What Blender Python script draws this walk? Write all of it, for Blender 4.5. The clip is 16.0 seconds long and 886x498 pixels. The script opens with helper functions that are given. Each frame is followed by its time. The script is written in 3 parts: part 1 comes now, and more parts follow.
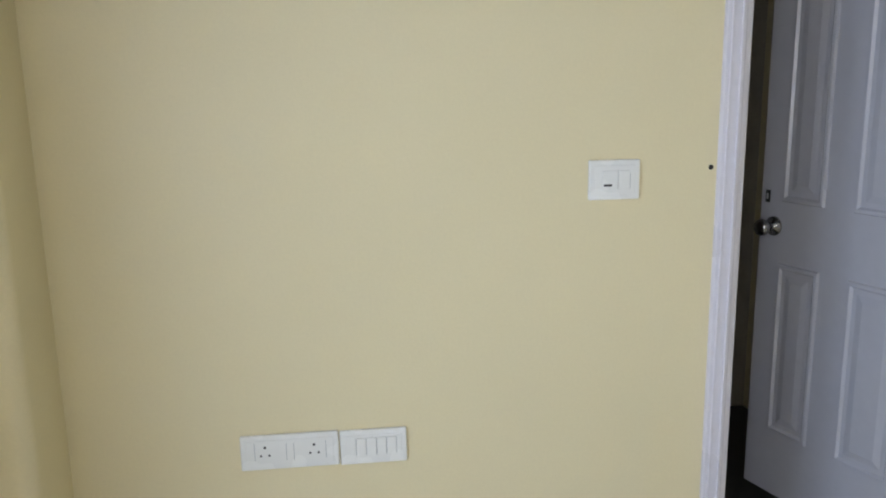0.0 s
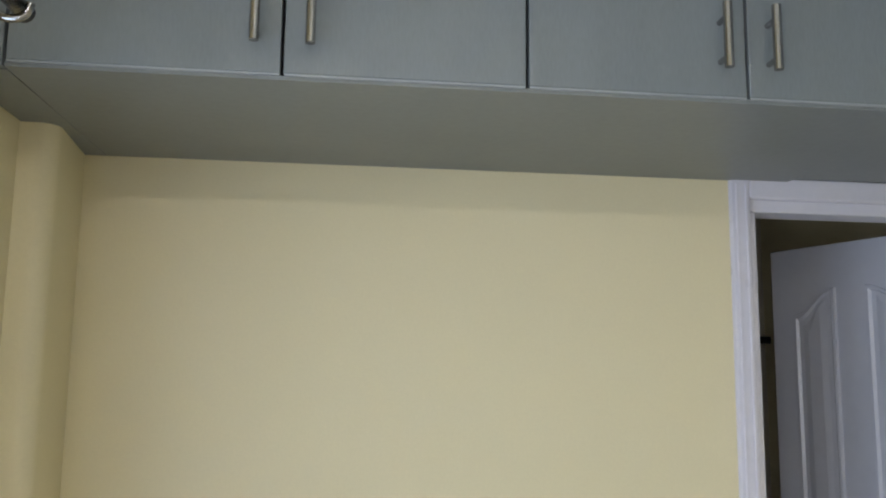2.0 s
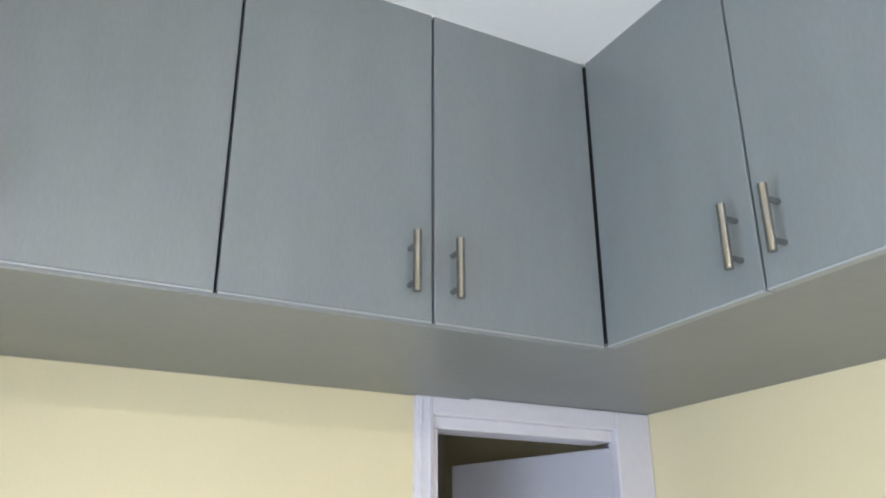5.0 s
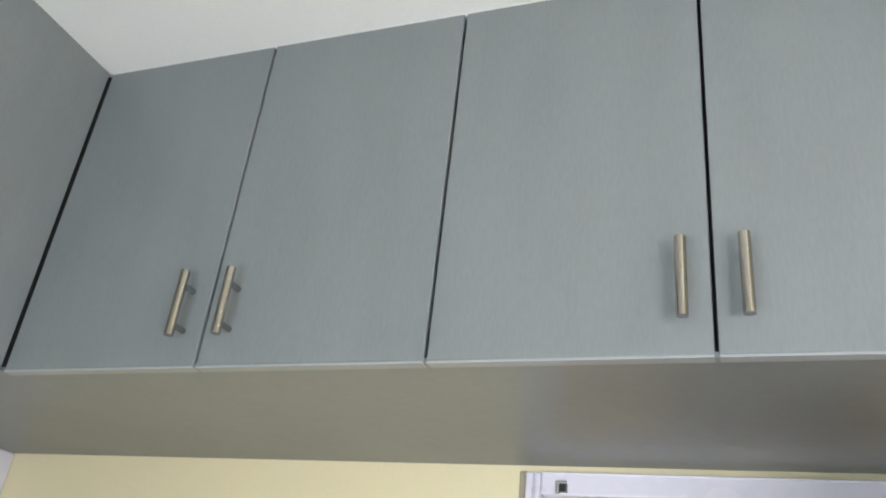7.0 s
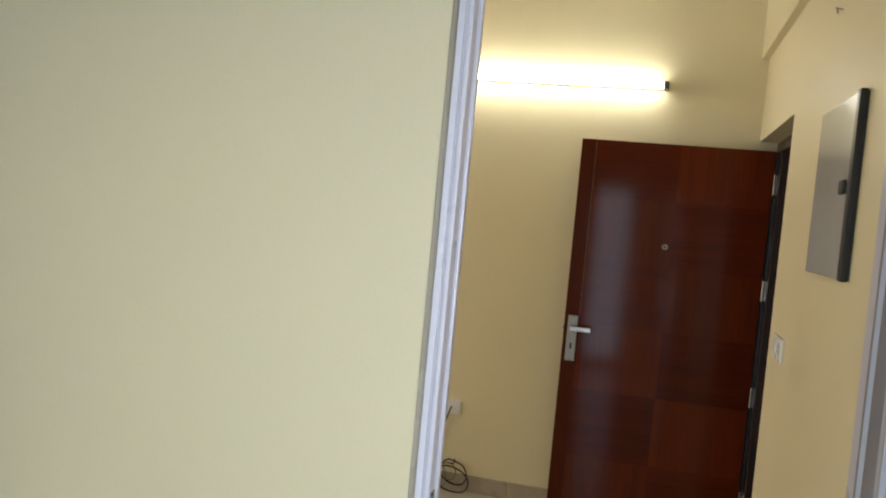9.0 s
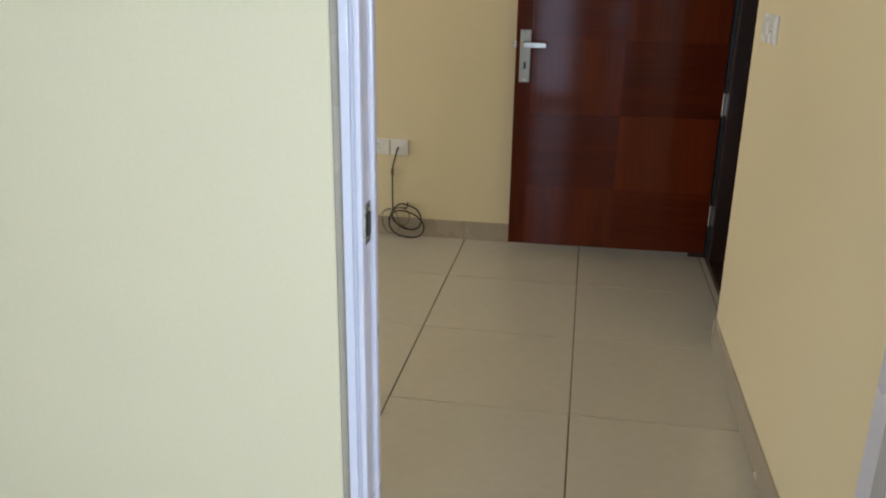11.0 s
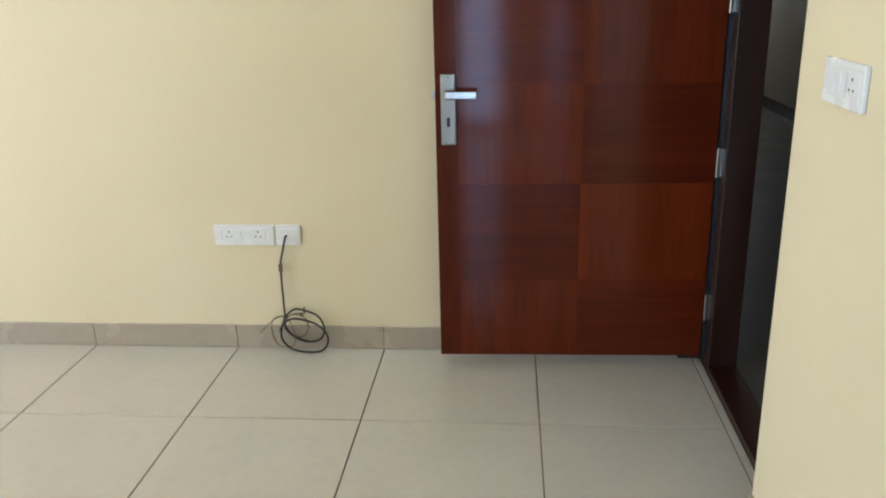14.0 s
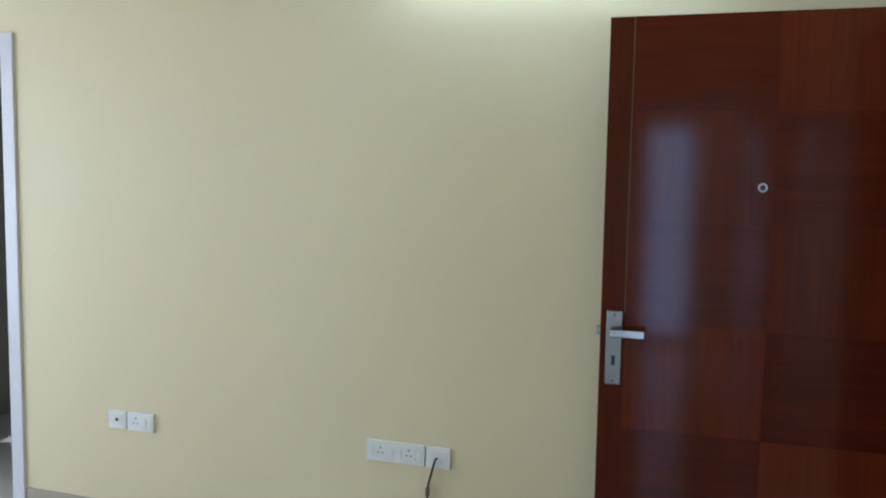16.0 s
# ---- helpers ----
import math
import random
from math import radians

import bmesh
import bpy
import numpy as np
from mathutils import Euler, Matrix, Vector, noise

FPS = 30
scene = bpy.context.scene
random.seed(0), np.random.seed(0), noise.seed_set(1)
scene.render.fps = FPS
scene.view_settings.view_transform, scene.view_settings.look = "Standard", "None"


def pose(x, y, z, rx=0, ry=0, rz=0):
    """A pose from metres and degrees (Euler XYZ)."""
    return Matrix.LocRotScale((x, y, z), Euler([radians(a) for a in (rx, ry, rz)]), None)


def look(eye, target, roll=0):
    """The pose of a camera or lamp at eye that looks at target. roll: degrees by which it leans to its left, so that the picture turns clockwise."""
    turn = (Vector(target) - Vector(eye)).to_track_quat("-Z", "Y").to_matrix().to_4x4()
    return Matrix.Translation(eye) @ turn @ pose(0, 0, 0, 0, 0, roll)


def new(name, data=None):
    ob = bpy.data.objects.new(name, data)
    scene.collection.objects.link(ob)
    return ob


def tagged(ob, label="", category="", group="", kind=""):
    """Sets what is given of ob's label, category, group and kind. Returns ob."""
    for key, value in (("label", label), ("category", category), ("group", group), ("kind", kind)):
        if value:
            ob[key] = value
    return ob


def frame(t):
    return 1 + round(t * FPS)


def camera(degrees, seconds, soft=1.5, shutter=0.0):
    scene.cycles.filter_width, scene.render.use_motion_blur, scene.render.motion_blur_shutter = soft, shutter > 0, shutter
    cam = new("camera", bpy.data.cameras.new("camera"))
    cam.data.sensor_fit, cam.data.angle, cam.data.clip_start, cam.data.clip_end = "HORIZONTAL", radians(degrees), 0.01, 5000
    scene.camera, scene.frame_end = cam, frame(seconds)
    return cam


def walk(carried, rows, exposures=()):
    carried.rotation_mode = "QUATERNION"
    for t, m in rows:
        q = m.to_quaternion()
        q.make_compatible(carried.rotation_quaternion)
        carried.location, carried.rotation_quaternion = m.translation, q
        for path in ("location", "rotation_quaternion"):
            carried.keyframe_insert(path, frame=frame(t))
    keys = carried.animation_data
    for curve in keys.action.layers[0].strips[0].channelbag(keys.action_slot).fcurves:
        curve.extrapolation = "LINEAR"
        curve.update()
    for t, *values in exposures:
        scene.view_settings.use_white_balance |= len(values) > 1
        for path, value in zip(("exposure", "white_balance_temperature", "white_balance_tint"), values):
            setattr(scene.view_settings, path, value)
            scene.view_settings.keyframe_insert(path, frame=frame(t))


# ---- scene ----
PATH = [
    (0, (-1.569, -1.792, 1.489), (-1.355, 0.153, 1.073), -1.0),
    (0.5, (-1.569, -1.831, 1.525), (-1.388, 0.152, 1.341), -1.2),
    (1, (-1.562, -1.829, 1.564), (-1.393, 0.164, 1.553), -0.4),
    (1.5, (-1.635, -1.81, 1.57), (-1.399, 0.17, 1.737), 0.2),
    (2, (-1.646, -1.844, 1.672), (-1.414, 0.124, 1.947), 0.7),
    (2.5, (-1.655, -1.854, 1.693), (-1.435, 0.072, 2.187), 0.5),
    (3, (-1.661, -1.865, 1.701), (-1.447, 0.016, 2.348), 0.4),
    (3.2, (-1.656, -1.868, 1.702), (-1.437, -0.009, 2.405), 0.3),
    (5.3, (-1.604, -1.807, 1.724), (-0.556, -0.274, 2.466), 0.4),
    (5.5, (-1.599, -1.807, 1.733), (-0.434, -0.37, 2.495), 1.1),
    (6, (-1.598, -1.787, 1.738), (-0.208, -0.625, 2.586), 3.3),
    (6.5, (-1.608, -1.779, 1.739), (-0.066, -0.878, 2.64), 5.7),
    (7, (-1.608, -1.784, 1.735), (0.034, -1.107, 2.654), 6.7),
    (7.5, (-1.596, -1.782, 1.726), (0.176, -1.256, 2.49), 5.9),
    (8, (-1.576, -1.771, 1.704), (0.3, -1.288, 2.201), 5.7),
    (8.5, (-1.549, -1.755, 1.666), (0.384, -1.277, 1.848), 5.4),
    (9, (-1.533, -1.754, 1.605), (0.404, -1.267, 1.512), 5.3),
    (9.5, (-1.494, -1.76, 1.526), (0.41, -1.276, 1.155), 4.8),
    (9.7, (-1.456, -1.774, 1.5), (0.425, -1.293, 1.018), 4.7),
    (11.8, (-0.765, -1.609, 1.354), (1.101, -1.386, 0.67), -1.1),
    (12, (-0.664, -1.597, 1.360), (1.204, -1.406, 0.669), -1.15),
    (12.5, (-0.413, -1.605, 1.372), (1.455, -1.460, 0.672), -1.65),
    (13, (-0.215, -1.650, 1.360), (1.648, -1.480, 0.652), -2.0),
    (13.5, (-0.039, -1.596, 1.383), (1.825, -1.435, 0.678), -1.8),
    (14, (0.059, -1.606, 1.422), (1.951, -1.445, 0.795), -1.3),
    (14.5, (0.14, -1.641, 1.482), (2.085, -1.468, 1.049), -0.4),
    (15, (0.171, -1.664, 1.532), (2.14, -1.474, 1.232), 0.2),
    (15.5, (0.193, -1.682, 1.561), (2.152, -1.338, 1.352), 0.8),
    (16, (0.2, -1.677, 1.541), (2.095, -1.061, 1.364), 1.0),
]
cam = camera(56.8, 16.0, soft=2.0)
walk(cam, [(t, look(e, g, r)) for t, e, g, r in PATH],
     exposures=[(0.0, -0.28, 6750, 19), (0.5, -0.45, 6900, 19), (1.0, -0.45, 6900, 19), (2.0, -0.32, 6800, 18), (2.5, 0.06, 6600, 17), (3.0, 0.2, 6600, 17), (5.5, 0.48, 6950, 19),
                (7.0, 0.36, 7400, 19), (7.5, 0.22, 7450, 19), (8.5, -0.22, 7150, 16), (9.0, -0.2, 6850, 16), (9.7, -0.08, 6250, 16), (12.0, 0.08, 6200, 17), (12.5, 0.34, 6450, 18),
                (13.0, 0.66, 6050, 15), (13.5, 0.8, 5550, 14), (14.5, 0.83, 5100, 13), (15.0, 0.78, 4950, 12), (15.5, 0.36, 4850, 12), (16.0, 0.15, 4800, 10)])

# ---------------------------------------------------------------- light
world = bpy.data.worlds.new("sky")
scene.world = world
world.use_nodes = True
wn = world.node_tree
sky = wn.nodes.new("ShaderNodeTexSky")
sky.sky_type, sky.sun_disc = "NISHITA", False
sky.sun_elevation, sky.sun_rotation = radians(50), radians(70)
wn.links.new(sky.outputs[0], wn.nodes["Background"].inputs[0])
wn.nodes["Background"].inputs[1].default_value = 0.12
sun = new("sun", bpy.data.lights.new("sun", "SUN"))
sun.data.energy, sun.data.angle, sun.data.color = 2.5, radians(0.5), (1.0, 0.95, 0.88)
sun.matrix_world = look((6, 2, 9), (0, 0, 0))


def window_light(name, eye, target, w, h, power, colour):
    lamp = new(name, bpy.data.lights.new(name, "AREA"))
    lamp.data.shape, lamp.data.size, lamp.data.size_y = "RECTANGLE", w, h
    lamp.data.energy, lamp.data.color = power, colour
    lamp.matrix_world = look(eye, target)
    return lamp


P_ROOM, P_HALL, P_BACK, TUBE, P_CORR = 30.0, 52.0, 5.0, 30.0, 9.0
P_SIDE = 48.0
ROOM_TUBE = 100.0
XBW = 0.14
window_light("balcony_daylight", (-2.33, -1.30, 1.06), (0, -1.30, 1.06), 0.88, 1.95, P_ROOM, (0.58, 0.79, 1.0))
# added fill through an unseen side window, brightens the loft doors over the doorway
window_light("side_fill", (-2.33, -2.80, 1.52), (0, -2.60, 1.9), 0.96, 1.2, P_SIDE, (0.74, 0.87, 1.0))
# main hall light, from an unseen window added at the north end
window_light("hall_fill", (1.5, 4.02, 1.3), (1.5, 0, 1.3), 2.4, 2.0, P_HALL, (1.0, 0.95, 0.84))
# added fill from the unseen west side, lifts the far hall wall
window_light("living_fill", (XBW, 2.85, 1.3), (3, 2.3, 1.1), 1.8, 1.9, 0.5 * P_HALL, (1.0, 0.95, 0.84))
# weak added fill from behind the camera, no window known there
window_light("back_fill", (-1.5, -3.99, 1.85), (-1.5, 0, 1.85), 1.2, 1.25, P_BACK, (0.9, 0.95, 1.0))
# added lamp inside the closed corridor, there is no opening behind it
window_light("corridor_fill", (10.9, -3.6, 1.8), (0, -3.6, 0.8), 1.2, 1.2, P_CORR, (1.0, 0.95, 0.82))


# ---------------------------------------------------------------- materials
def mat(name, colour, rough=0.5, metal=0.0, vary=0.06, scale=3.0, fine=60.0, bump=0.1, coat=0.0, stretch=(1, 1, 1), island=0.0, spec=0.5, coat_rough=0.08):
    m = bpy.data.materials.new(name)
    m.use_nodes = True
    n, l = m.node_tree.nodes, m.node_tree.links
    b = n["Principled BSDF"]
    b.inputs["Roughness"].default_value, b.inputs["Metallic"].default_value = rough, metal
    b.inputs["Coat Weight"].default_value, b.inputs["Coat Roughness"].default_value = coat, coat_rough
    b.inputs["Specular IOR Level"].default_value = spec
    co = n.new("ShaderNodeTexCoord")
    mp = n.new("ShaderNodeMapping")
    mp.inputs["Scale"].default_value = stretch
    l.new(co.outputs["Object"], mp.inputs[0])
    big, small = n.new("ShaderNodeTexNoise"), n.new("ShaderNodeTexNoise")
    big.inputs["Scale"].default_value, small.inputs["Scale"].default_value = scale, fine
    big.inputs["Detail"].default_value, small.inputs["Detail"].default_value = 4, 5
    for q in (big, small):
        l.new(mp.outputs[0], q.inputs["Vector"])
    add = n.new("ShaderNodeMath")
    add.operation = "ADD"
    l.new(big.outputs["Fac"], add.inputs[0])
    l.new(small.outputs["Fac"], add.inputs[1])
    val = n.new("ShaderNodeMapRange")
    val.inputs["From Min"].default_value, val.inputs["From Max"].default_value = 0.6, 1.4
    val.inputs["To Min"].default_value, val.inputs["To Max"].default_value = 1 - vary, 1 + vary
    l.new(add.outputs[0], val.inputs["Value"])
    hsv = n.new("ShaderNodeHueSaturation")
    hsv.inputs["Color"].default_value = (*colour, 1)
    if island:
        info, mr, mul = n.new("ShaderNodeObjectInfo"), n.new("ShaderNodeMapRange"), n.new("ShaderNodeMath")
        mr.inputs["To Min"].default_value, mr.inputs["To Max"].default_value = 1 - island, 1 + island
        mul.operation = "MULTIPLY"
        l.new(info.outputs["Random"], mr.inputs["Value"])
        l.new(mr.outputs[0], mul.inputs[0])
        l.new(val.outputs[0], mul.inputs[1])
        l.new(mul.outputs[0], hsv.inputs["Value"])
    else:
        l.new(val.outputs[0], hsv.inputs["Value"])
    l.new(hsv.outputs[0], b.inputs["Base Color"])
    rr = n.new("ShaderNodeMapRange")
    rr.inputs["From Min"].default_value, rr.inputs["From Max"].default_value = 0.35, 0.65
    rr.inputs["To Min"].default_value, rr.inputs["To Max"].default_value = max(rough * 0.85, 0.02), min(rough * 1.15, 1)
    l.new(big.outputs["Fac"], rr.inputs["Value"])
    l.new(rr.outputs[0], b.inputs["Roughness"])
    if bump:
        bp = n.new("ShaderNodeBump")
        bp.inputs["Strength"].default_value, bp.inputs["Distance"].default_value = bump, 0.002
        l.new(small.outputs["Fac"], bp.inputs["Height"])
        l.new(bp.outputs[0], b.inputs["Normal"])
    return m


def glow(name, colour, strength):
    m = bpy.data.materials.new(name)
    m.use_nodes = True
    b = m.node_tree.nodes["Principled BSDF"]
    b.inputs["Base Color"].default_value = (0.9, 0.9, 0.9, 1)
    b.inputs["Emission Color"].default_value, b.inputs["Emission Strength"].default_value = (*colour, 1), strength
    return m


PAINT = mat("cream_wall_paint", (0.765, 0.675, 0.445), 0.5, vary=0.03, scale=1.2, fine=140, bump=0.14)
CEIL = mat("white_ceiling_paint", (0.80, 0.80, 0.77), 0.8, vary=0.03, scale=1.5, fine=120, bump=0.15)
LAM = mat("grey_laminate", (0.180, 0.199, 0.206), 0.35, vary=0.08, scale=2.0, fine=30, bump=0.10, stretch=(7, 7, 1.7))
LAMB = mat("grey_laminate_underside", (0.185, 0.197, 0.196), 0.38, vary=0.08, scale=1.5, fine=60, bump=0.05)
EDGE = mat("pale_edge_band", (0.29, 0.31, 0.32), 0.4, vary=0.05)
DARK = mat("dark_gap", (0.015, 0.015, 0.016), 0.8, vary=0.2)
STEEL = mat("brushed_steel", (0.42, 0.395, 0.36), 0.24, metal=1.0, vary=0.06, fine=150, bump=0.05, stretch=(1, 1, 0.1))
NICKEL = mat("satin_nickel", (0.30, 0.275, 0.235), 0.34, metal=1.0, vary=0.06, fine=120, bump=0.03)
CHROME = mat("dark_chrome", (0.36, 0.35, 0.34), 0.14, metal=1.0, vary=0.05)
# leaf white set below the frame white, holding the bathroom leaf's shade
WHITE = mat("dimmed_white_gloss_enamel", (0.55, 0.55, 0.61), 0.22, vary=0.03, scale=2, fine=40, bump=0.05, coat=0.25)
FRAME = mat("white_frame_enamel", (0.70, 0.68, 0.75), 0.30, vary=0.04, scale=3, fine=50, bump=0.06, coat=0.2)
PLATE = mat("white_plastic", (0.82, 0.82, 0.80), 0.28, vary=0.015)
LINE = mat("plastic_joint", (0.38, 0.40, 0.42), 0.6, vary=0.05)
BLACK = mat("black_plastic", (0.012, 0.012, 0.012), 0.45, vary=0.15)
VENEER = mat("red_brown_veneer", (0.116, 0.0175, 0.0026), 0.42, vary=0.30, scale=1.3, fine=8, bump=0.02, coat=0.32, stretch=(8, 8, 0.45), island=0.12, spec=0.05, coat_rough=0.10)
VENEERH = mat("red_brown_cross_veneer", (0.092, 0.0124, 0.0019), 0.42, vary=0.28, scale=1.3, fine=8, bump=0.02, coat=0.32, stretch=(8, 0.45, 8), island=0.12, spec=0.05, coat_rough=0.10)
VENEER2 = mat("dark_red_stile", (0.080, 0.0110, 0.0018), 0.42, vary=0.28, scale=1.6, fine=9, bump=0.02, coat=0.32, stretch=(9, 9, 0.7), spec=0.05, coat_rough=0.10)
DWOOD = mat("dark_hardwood_frame", (0.026, 0.0085, 0.004), 0.36, vary=0.3, scale=2, fine=14, bump=0.05, coat=0.2, stretch=(6, 6, 0.8))
TILE = mat("ivory_vitrified_tile", (0.52, 0.475, 0.385), 0.13, vary=0.05, scale=2.5, fine=25, bump=0.01, island=0.03)
GROUT = mat("brown_grout", (0.15, 0.09, 0.05), 0.9, vary=0.2)
SKIRT = mat("beige_skirting_tile", (0.40, 0.345, 0.265), 0.25, vary=0.06, scale=3, fine=40, bump=0.02, island=0.03)
BATH = mat("dull_bathroom_tile", (0.52, 0.48, 0.40), 0.35, vary=0.08, island=0.05)
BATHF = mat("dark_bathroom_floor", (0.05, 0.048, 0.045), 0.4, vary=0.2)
# plaster beyond the openings, its dimness is put into the colour
CORR = mat("dimmed_plaster", (0.30, 0.265, 0.185), 0.8, vary=0.06)
CORRF = mat("corridor_granite", (0.16, 0.145, 0.13), 0.4, vary=0.08, fine=30, bump=0.0)
DB = mat("grey_enamel_sheet", (0.52, 0.54, 0.52), 0.20, metal=0.0, vary=0.04, coat=0.3)
# cream paint of the reveal with the doorway's shade mixed into the colour
REVEAL = mat("shaded_reveal_paint", (0.50, 0.41, 0.33), 0.5, vary=0.06, scale=3, fine=60, bump=0.1)
ROOMTUBEM = glow("lit_room_tube", (0.90, 0.98, 1.0), ROOM_TUBE)
DBSIDE = mat("dark_grey_enamel", (0.05, 0.055, 0.045), 0.4, vary=0.1)
CABLE = mat("black_cable_sheath", (0.018, 0.014, 0.010), 0.5, vary=0.2)
CABLE2 = mat("thin_brown_wire", (0.16, 0.10, 0.05), 0.5, vary=0.2)
TUBEM = glow("lit_tube", (0.94, 1.0, 0.92), TUBE)


# ---------------------------------------------------------------- mesh helpers
def box(bm, x0, x1, y0, y1, z0, z1, bev=0.0):
    x0, x1, y0, y1, z0, z1 = min(x0, x1), max(x0, x1), min(y0, y1), max(y0, y1), min(z0, z1), max(z0, z1)
    vs = [bm.verts.new((x, y, z)) for x in (x0, x1) for y in (y0, y1) for z in (z0, z1)]
    fs = [bm.faces.new([vs[i] for i in q]) for q in ((0, 1, 3, 2), (4, 6, 7, 5), (0, 4, 5, 1), (2, 3, 7, 6), (0, 2, 6, 4), (1, 5, 7, 3))]
    if bev:
        es = list({e for f in fs for e in f.edges})
        bmesh.ops.bevel(bm, geom=es, offset=bev, segments=2, affect="EDGES", profile=0.5)
    return bm


def rod(bm, a, b, r, seg=12, bev=0.0):
    a, b = Vector(a), Vector(b)
    m = Matrix.Translation((a + b) / 2) @ (b - a).to_track_quat("Z", "Y").to_matrix().to_4x4()
    bmesh.ops.create_cone(bm, cap_ends=True, segments=seg, radius1=r, radius2=r, depth=(b - a).length, matrix=m)
    return bm


def lathe(bm, profile, m, seg=20):
    rings = []
    for r, h in profile:
        rings.append([bm.verts.new(m @ Vector((r * math.cos(2 * math.pi * i / seg), r * math.sin(2 * math.pi * i / seg), h))) for i in range(seg)])
    for p, q in zip(rings, rings[1:]):
        for i in range(seg):
            bm.faces.new((p[i], p[(i + 1) % seg], q[(i + 1) % seg], q[i]))
    bm.faces.new(rings[0][::-1])
    bm.faces.new(rings[-1])
    return bm


def part(name, bm, material, parent=None, label="", smooth=False):
    bmesh.ops.recalc_face_normals(bm, faces=bm.faces)
    me = bpy.data.meshes.new(name)
    bm.to_mesh(me)
    bm.free()
    me.materials.append(material)
    if smooth:
        for p in me.polygons:
            p.use_smooth = True
    ob = new(name, me)
    if parent is not None:
        ob.parent = parent
    if label:
        ob["label"] = label
    return ob


def B():
    return bmesh.new()


def boxes(name, rows, material, parent=None, bev=0.0, label=""):
    bm = B()
    for r in rows:
        box(bm, *r, bev=bev)
    return part(name, bm, material, parent, label)


def struct(ob, label, category):
    return tagged(ob, label, category, kind="structure")


def empty(name, m, label, category, group="", kind=""):
    ob = new(name)
    ob.matrix_world = m
    return tagged(ob, label, category, group, kind)


def tube_curve(name, pts, r, material, parent=None, label=""):
    """A round wire swept along points, as a mesh."""
    pts = [Vector(p) for p in pts]
    dense = []
    for i in range(len(pts) - 1):
        p0, p1, p2, p3 = pts[max(i - 1, 0)], pts[i], pts[i + 1], pts[min(i + 2, len(pts) - 1)]
        for k in range(8):
            t = k / 8
            dense.append(0.5 * ((2 * p1) + (p2 - p0) * t + (2 * p0 - 5 * p1 + 4 * p2 - p3) * t * t + (3 * p1 - p0 - 3 * p2 + p3) * t ** 3))
    dense.append(pts[-1])
    bm, prev, up = B(), None, Vector((1, 0.1, 0.05)).normalized()
    for i, p in enumerate(dense):
        d = (dense[min(i + 1, len(dense) - 1)] - dense[max(i - 1, 0)]).normalized()
        s = d.cross(up).normalized()
        u = s.cross(d)
        ring = [bm.verts.new(p + r * (math.cos(a) * s + math.sin(a) * u)) for a in [2 * math.pi * j / 7 for j in range(7)]]
        if prev:
            for j in range(7):
                bm.faces.new((prev[j], prev[(j + 1) % 7], ring[(j + 1) % 7], ring[j]))
        else:
            bm.faces.new(ring)
        prev = ring
    bm.faces.new(prev)
    return part(name, bm, material, parent, label, smooth=True)


# ---------------------------------------------------------------- the plan
HH = 2.95       # ceiling of the hall
H = 2.12        # underside of the loft cabinets
HC = 2.785      # ceiling
XD = -2.270     # balcony wall of the room
XF = 3.067      # far wall of the hall
YR = -2.256     # entry-side wall of the hall
XB = 0.136      # hall face of the wall between room and hall
YN = 4.1        # window wall of the hall
DA0, DA1 = -0.738, -0.002      # frame of the bathroom door
EX0, EX1 = 1.989, 3.067        # entry opening

struct(boxes("wall_north", [(XD - 0.12, DA0 + 0.004, 0, 0.12, 0, HC), (DA0 + 0.004, 0, 0, 0.12, 2.10, HC)], PAINT), "cream painted plaster wall with a bathroom doorway", "wall")
struct(boxes("wall_east", [(0, XB, -1.362, 0.12, 0, HH), (0, XB, -2.19, -1.362, 2.10, HH), (0, XB, YR - 0.2, -2.19, 0, HH)], PAINT), "cream painted wall between room and hall with a doorway", "wall")
struct(boxes("wall_west", [(XD - 0.12, XD, -0.85, 0, 0, HC), (XD - 0.12, XD, -1.76, -0.85, 2.08, HC), (XD - 0.12, XD, -2.30, -1.76, 0, HC), (XD - 0.12, XD, -3.30, -2.30, 0, 0.9), (XD - 0.12, XD, -3.30, -2.30, 2.15, HC), (XD - 0.12, XD, -4.0, -3.30, 0, HC)], PAINT), "cream painted wall with a balcony opening and an added unseen window", "wall")
bm = B()
outline = [(XD, 0.0), (XD, -0.252)]
for k in range(9):
    a = math.pi / 2 * (1 - k / 8)
    outline.append((-2.238 + 0.034 * math.cos(a), -0.218 - 0.034 * math.sin(a)))
outline.append((-2.226, 0.0))
low_ring, top_ring = [[bm.verts.new((x, y, z)) for x, y in outline] for z in (0.0, H - 0.001)]
for k in range(len(outline)):
    n_ = (k + 1) % len(outline)
    bm.faces.new((low_ring[k], low_ring[n_], top_ring[n_], top_ring[k]))
bm.faces.new(low_ring[::-1])
bm.faces.new(top_ring)
col = part("column", bm, PAINT, smooth=True)
col.data.set_sharp_from_angle(angle=radians(30))
struct(col, "cream plastered column in the room corner", "column")
struct(boxes("beam", [(XD, -2.186, -0.572, 0, 2.507, HC)], PAINT), "cream plastered beam end beside the loft cabinets", "beam")
struct(boxes("wall_stub", [(-0.86, 0, -2.28, -2.176, 0, HC)], PAINT), "cream wall stub behind the open white door", "wall")
struct(boxes("wall_south", [(XD - 0.12, -2.1, -4.12, -4.0, 0, HC), (-0.9, 0, -4.12, -4.0, 0, HC), (-2.1, -0.9, -4.12, -4.0, 0, 0.9), (-2.1, -0.9, -4.12, -4.0, 2.5, HC), (-0.12, 0, -4.0, -2.28, 0, HC)], PAINT), "unseen cream wall closing the room with an added window", "wall")
